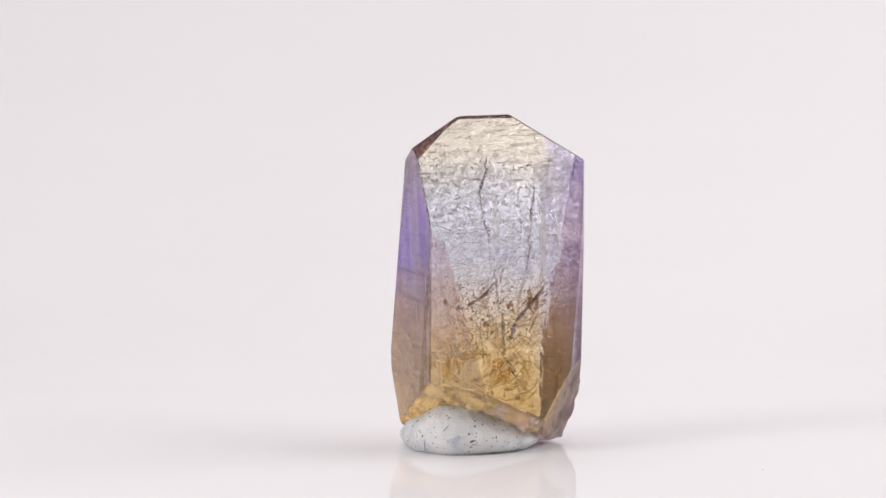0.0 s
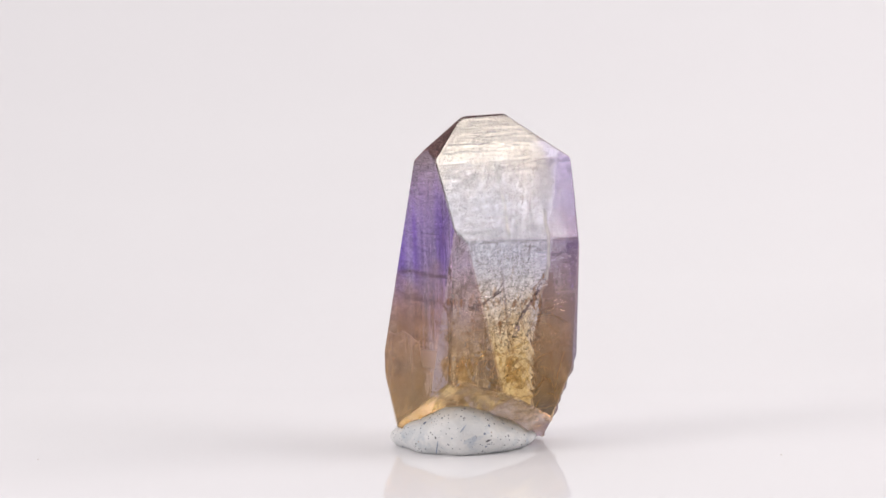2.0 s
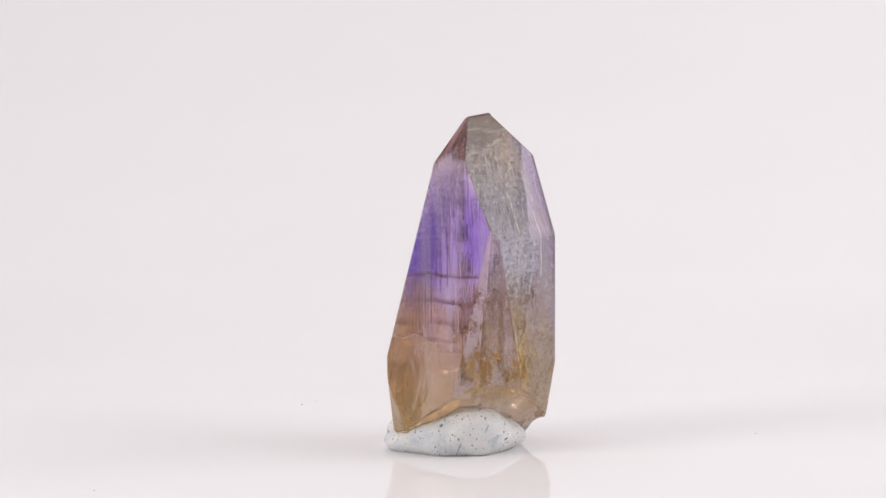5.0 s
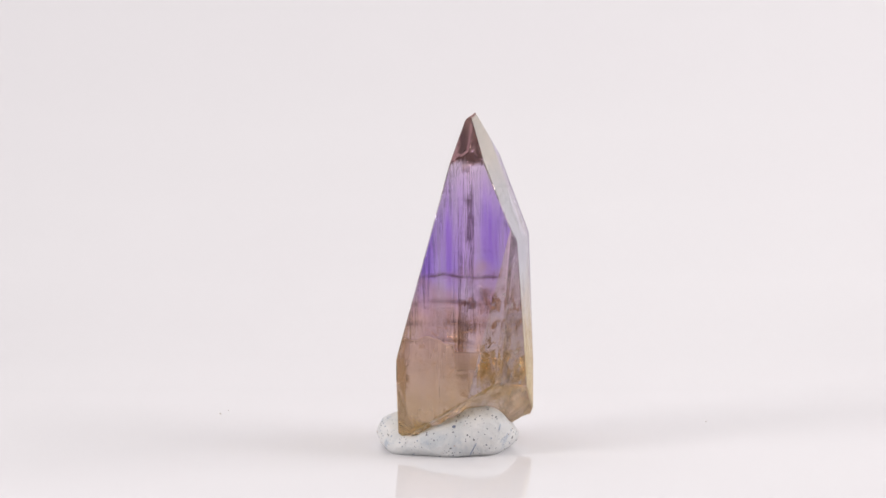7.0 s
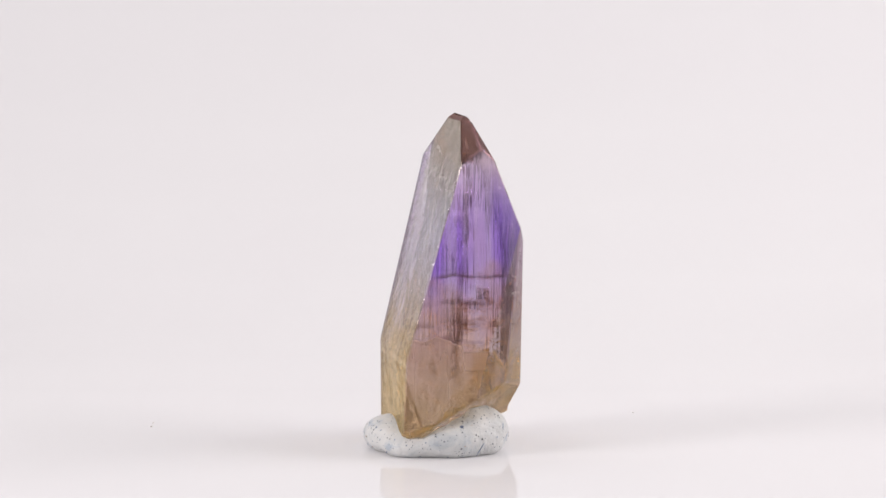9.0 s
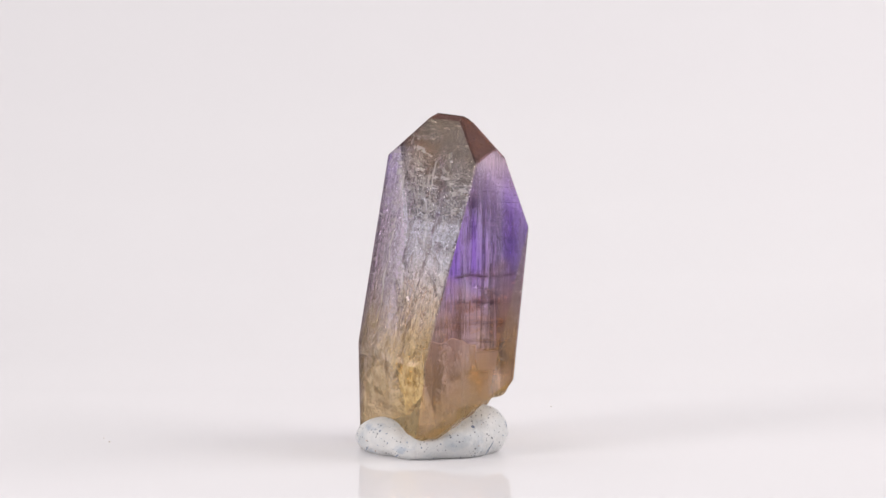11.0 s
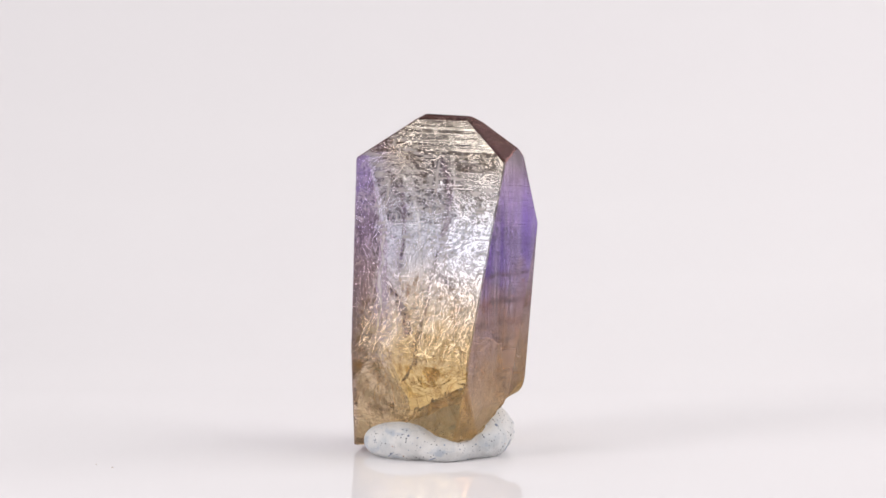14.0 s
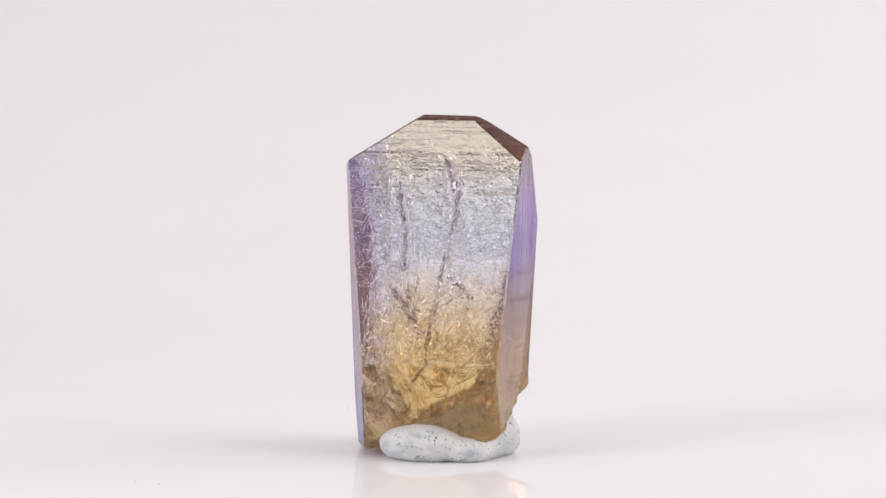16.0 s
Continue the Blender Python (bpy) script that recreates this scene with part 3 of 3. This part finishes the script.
def rim_material():
    """The skin of a curved break inside the golden zone."""
    n = Nodes("golden_break")
    b = n.bump(n.noise(n.mapped((1, 1, 1)), 700.0, 4.0, 0.6, 1.0), 0.0002, 0.6)
    gap = n.shader("ShaderNodeBsdfTransparent", Color=(0.97, 0.92, 0.78))
    gap = n.blend(0.16, gap, n.shader("ShaderNodeBsdfGlossy", Color=(1.0, 0.92, 0.7), Roughness=0.08, Normal=b))
    pale = n.ramp(n.noise(n.mapped((1, 1, 1), (5, 2, 8)), 500.0, 4.0, 0.6, 1.2), [(0.50, 0.0), (0.66, 0.45)])
    return n.done(n.blend(pale, gap, n.frost((0.88, 0.74, 0.42))))


M_RIM = rim_material()


def bowl(k):
    """A shell-shaped break: a patch of a squashed globe round the golden nest."""
    rng = random.Random(700 + k)
    c = Vector((2.0, 3.2, 7.4)) + Vector((rng.uniform(-1.2, 0.6), rng.uniform(-0.8, 0.8), rng.uniform(-0.8, 0.8)))
    if k % 3 == 1:
        c += Vector((-0.4, -3.4, 0.8))
    r, turn, span = rng.uniform(1.0, 2.6), rng.uniform(0, 6.28), rng.uniform(0.9, 2.0)
    tilt = rng.uniform(0.7, 1.5)

    def leaf(u, v):
        a, t = turn + span * (u - 0.5), tilt + 0.6 * (v - 0.5) * math.sin(math.pi * min(max(u, 0.08), 0.92))
        rr = r * (1 + 0.10 * noise.noise(Vector((a * 1.5, t * 2, k))))
        return c + rr * Vector((0.6 * math.cos(t), math.sin(t) * math.cos(a), 0.9 * math.sin(t) * math.sin(a)))

    if min(depth_inside(Vector(leaf(u, v))) for u in (0, 0.5, 1) for v in (0, 1)) > 0.3:
        part("curved_break", thin_sheet(leaf, 16, 5, 0.02, 0.10, 5.0 * k), M_RIM, crystal, "glassy golden curved break in the stone")


for k in range(26):
    bowl(k)


def flake_material():
    n = Nodes("rust_flake")
    col = n.ramp(n.noise(n.mapped((1, 1, 1)), 900.0, 3.0), [(0.3, (0.52, 0.30, 0.18)), (0.7, (0.82, 0.58, 0.38))])
    clear = n.shader("ShaderNodeBsdfTransparent", Color=(0.95, 0.88, 0.80))
    torn = n.ramp(n.noise(n.mapped((1, 1, 0.6), (2, 2, 2)), 1300.0, 3.0), [(0.46, 0.08), (0.58, 0.65)])
    return n.done(n.blend(torn, clear, n.frost(col)))


M_FLAKE = flake_material()


def flake(k):
    """A small torn brown film that hangs above the golden zone."""
    rng = random.Random(900 + k)
    p = Vector((rng.uniform(-0.5, 3.2), rng.uniform(-3.5, 6.5), rng.gauss(13.2, 1.3)))
    d, e = heading(rng.uniform(0, 360), rng.uniform(30, 85)), heading(rng.uniform(0, 360), rng.uniform(-30, 30))
    length, width = rng.uniform(0.6, 2.2), rng.uniform(0.15, 0.6)
    if min(depth_inside(p), depth_inside(p + d * length)) < 0.5:
        return

    def leaf(u, v):
        return p + d * length * u + e * width * (v - 0.5) * (0.15 + math.sin(math.pi * min(max(u, 0.0), 1.0)))

    part("flake", thin_sheet(leaf, 8, 3, 0.012, 0.18, 2.0 * k), M_FLAKE, crystal, "torn rust brown film in the stone")


for k in range(32):
    flake(k)

# ---------------------------------------------------------------- putty
LOBES = [((0.3, -1.4, 1.95), (3.7, 3.3, 2.7)), ((-1.8, -2.8, 1.4), (3.5, 2.7, 1.9)), ((-6.3, 2.2, 1.35), (2.75, 4.1, 1.9)),
         ((-0.6, 3.0, 1.1), (4.5, 4.3, 1.5)), ((-4.8, -2.0, 0.85), (3.1, 2.4, 1.45)), ((0.4, 1.0, 1.4), (3.8, 3.8, 2.0))]
CORE = Vector((-2.3, 1.0, 1.2))


def putty_field(p):
    s = 0.0
    for c, r in LOBES:
        d = math.sqrt(sum(((p[i] - c[i]) / r[i]) ** 2 for i in range(3)))
        s += math.exp(-9.0 * (d - 1.0))
    return s


def putty_skin(d):
    """The putty's surface in the direction d from its core, mm."""
    lo, hi = 0.0, 14.0
    for _ in range(22):
        m = (lo + hi) / 2
        if putty_field(CORE + d * m) > 1.0:
            lo = m
        else:
            hi = m
    p = CORE + d * lo
    p += d * (0.16 * noise.noise(p * 0.45) + 0.06 * noise.noise(p * 1.6))
    p.z = max(p.z, 0.0)
    return p


def putty_body(parent):
    """A pinch of putty: softly merged lobes, flattened where it sits on the table."""
    bm = bmesh.new()
    nu, nv = 120, 60
    grid = []
    for j in range(nv + 1):
        th = math.pi * j / nv
        ring = []
        for i in range(nu if 0 < j < nv else 1):
            ph = 2 * math.pi * i / nu
            ring.append(bm.verts.new(putty_skin(Vector((math.sin(th) * math.cos(ph), math.sin(th) * math.sin(ph), math.cos(th)))) * MM))
        grid.append(ring)
    for j in range(nv):
        a, b = grid[j], grid[j + 1]
        for i in range(nu):
            k = (i + 1) % nu
            if j == 0:
                bm.faces.new((a[0], b[i], b[k]))
            elif j == nv - 1:
                bm.faces.new((a[i], b[0], a[k]))
            else:
                bm.faces.new((a[i], b[i], b[k], a[k]))
    bmesh.ops.recalc_face_normals(bm, faces=bm.faces[:])
    part("putty_body", bm, M_PUTTY, parent, "", True)


def plain(name, col, rough=0.5):
    n = Nodes(name)
    c = n.ramp(n.noise(n.mapped((1, 1, 1)), 1500.0, 2.0), [(0.3, tuple(v * 0.75 for v in col)), (0.7, tuple(min(v * 1.25, 1.0) for v in col))])
    return n.done(n.shader("ShaderNodeBsdfPrincipled", Base_Color=c, Roughness=rough))


M_FLECK = [plain("black_fleck", (0.07, 0.07, 0.08)), plain("blue_fleck", (0.26, 0.32, 0.44)), plain("rust_fleck", (0.45, 0.30, 0.22))]
M_PATCH = plain("blue_putty_patch", (0.46, 0.53, 0.60))


def fleck(name, az, el, length, width, turn, material, parent, label):
    """A flat lozenge lying in the putty's skin."""
    d = heading(az, el)
    p = putty_skin(d)
    side = putty_skin(heading(az + 2, el)) - p
    up = putty_skin(heading(az, el + 2)) - p
    if p.z < 0.12 or side.length < 1e-4 or up.length < 1e-4:
        return
    n = side.cross(up).normalized()
    side.normalize()
    up = n.cross(side)
    bm = bmesh.new()
    steps = 9
    ring = []
    for i in range(steps):
        a = 2 * math.pi * i / steps
        u, v = math.cos(a) * length / 2, math.sin(a) * width / 2
        u, v = u * math.cos(turn) - v * math.sin(turn), u * math.sin(turn) + v * math.cos(turn)
        ring.append(p + side * u + up * v)
    top = bm.verts.new((p + n * 0.05) * MM)
    low = bm.verts.new((p - n * 0.10) * MM)
    wob = [1.0 + 0.35 * noise.noise(q * 3.0) for q in ring]
    vs = [bm.verts.new((p + (q - p) * w + n * 0.018) * MM) for q, w in zip(ring, wob)]
    for i in range(steps):
        k = (i + 1) % steps
        bm.faces.new((vs[i], vs[k], top))
        bm.faces.new((vs[k], vs[i], low))
    bmesh.ops.recalc_face_normals(bm, faces=bm.faces[:])
    part(name, bm, material, parent, label)


putty = tagged(new("putty"), "white putty lump speckled blue and black holding the crystal", "putty")
putty_body(putty)
rng = random.Random(23)
for k in range(290):
    size = rng.choice((0.05, 0.06, 0.08, 0.12))
    fleck("fleck", rng.uniform(0, 360), rng.uniform(-25, 55), size * rng.uniform(1.0, 1.8), size, rng.uniform(0, 3.1),
          rng.choices(M_FLECK, (6, 4, 1))[0], putty, "")
for az, el, length, width, turn, m in ((-62, -4, 1.5, 0.10, 1.25, 1), (-20, 2, 0.5, 0.16, 0.3, 0), (-150, -8, 1.0, 0.12, 0.5, 1), (172, -6, 0.9, 0.08, 0.6, 1),
                                       (120, -4, 0.8, 0.10, 0.2, 1), (60, 0, 0.6, 0.12, 0.8, 0), (-95, -16, 0.4, 0.2, 0.2, 1), (-40, 12, 0.9, 0.08, 0.9, 1)):
    fleck("fibre", az, el, length, width, turn, M_FLECK[m], putty, "fine blue thread pressed into the putty")
fleck("blue_patch", -115, 24, 1.1, 0.8, 0.5, M_PATCH, putty, "pale blue smear in the putty")
fleck("blue_patch", 30, 20, 0.9, 0.5, 0.2, M_PATCH, putty, "pale blue smear in the putty")


# ---------------------------------------------------------------- dust on the turntable
def dust(size):
    bm = bmesh.new()
    bmesh.ops.create_icosphere(bm, subdivisions=2, radius=size * MM)
    for v in bm.verts:
        v.co *= 1.0 + 0.4 * noise.noise(v.co / MM * 4.0 / size)
        v.co.z = max(v.co.z * 0.6 + 0.3 * size * MM, 0.0)
    ob = part("dust_speck", bm, plain("dust", (0.58, 0.50, 0.44)), None, "tiny grey brown dust speck on the white table", True)
    return tagged(ob, "", "dust", "dust specks on the table")


# radius in mm, heading, size in mm
DUST = [(33.5, 143.8, 0.10), (29.1, 42.7, 0.08), (40.2, 237.5, 0.07), (34.6, 140.2, 0.07)]
specks = [dust(s) for _, _, s in DUST]

# ---------------------------------------------------------------- what turns
# sideways play of the turntable, mm: seconds, offset
PLAY = [(0, 0.21), (0.5, 0.34), (1, 0.38), (1.5, 0.33), (2, 0.43), (2.5, 0.39), (3, 0.51), (3.5, 0.45),
        (4, 0.59), (4.2, 0.59), (6.3, 0.54), (6.5, 0.47), (7, 0.51), (7.5, 0.33), (8, -0.03), (8.5, -0.27),
        (9, -0.16), (11.3, -0.65), (11.5, -0.72), (12, -0.83), (12.5, -0.88), (13, -0.72), (13.5, -0.39), (14, -0.21), (14.5, -0.03), (15, 0.03), (15.5, 0.11), (16, 0.18)]


def motions():
    rows = [(t, pose(AXIS_X + p * MM, 0, 0, 0, 0, SPIN * (t - FACING))) for t, p in PLAY]
    walk(putty, rows)
    walk(crystal, [(t, pose(0, 0, 0.2 * MM) @ m) for t, m in rows])
    for ob, (r, az, _) in zip(specks, DUST):
        walk(ob, [(t, m @ pose(r * MM * math.cos(radians(az)), r * MM * math.sin(radians(az)), 0)) for t, m in rows])


motions()
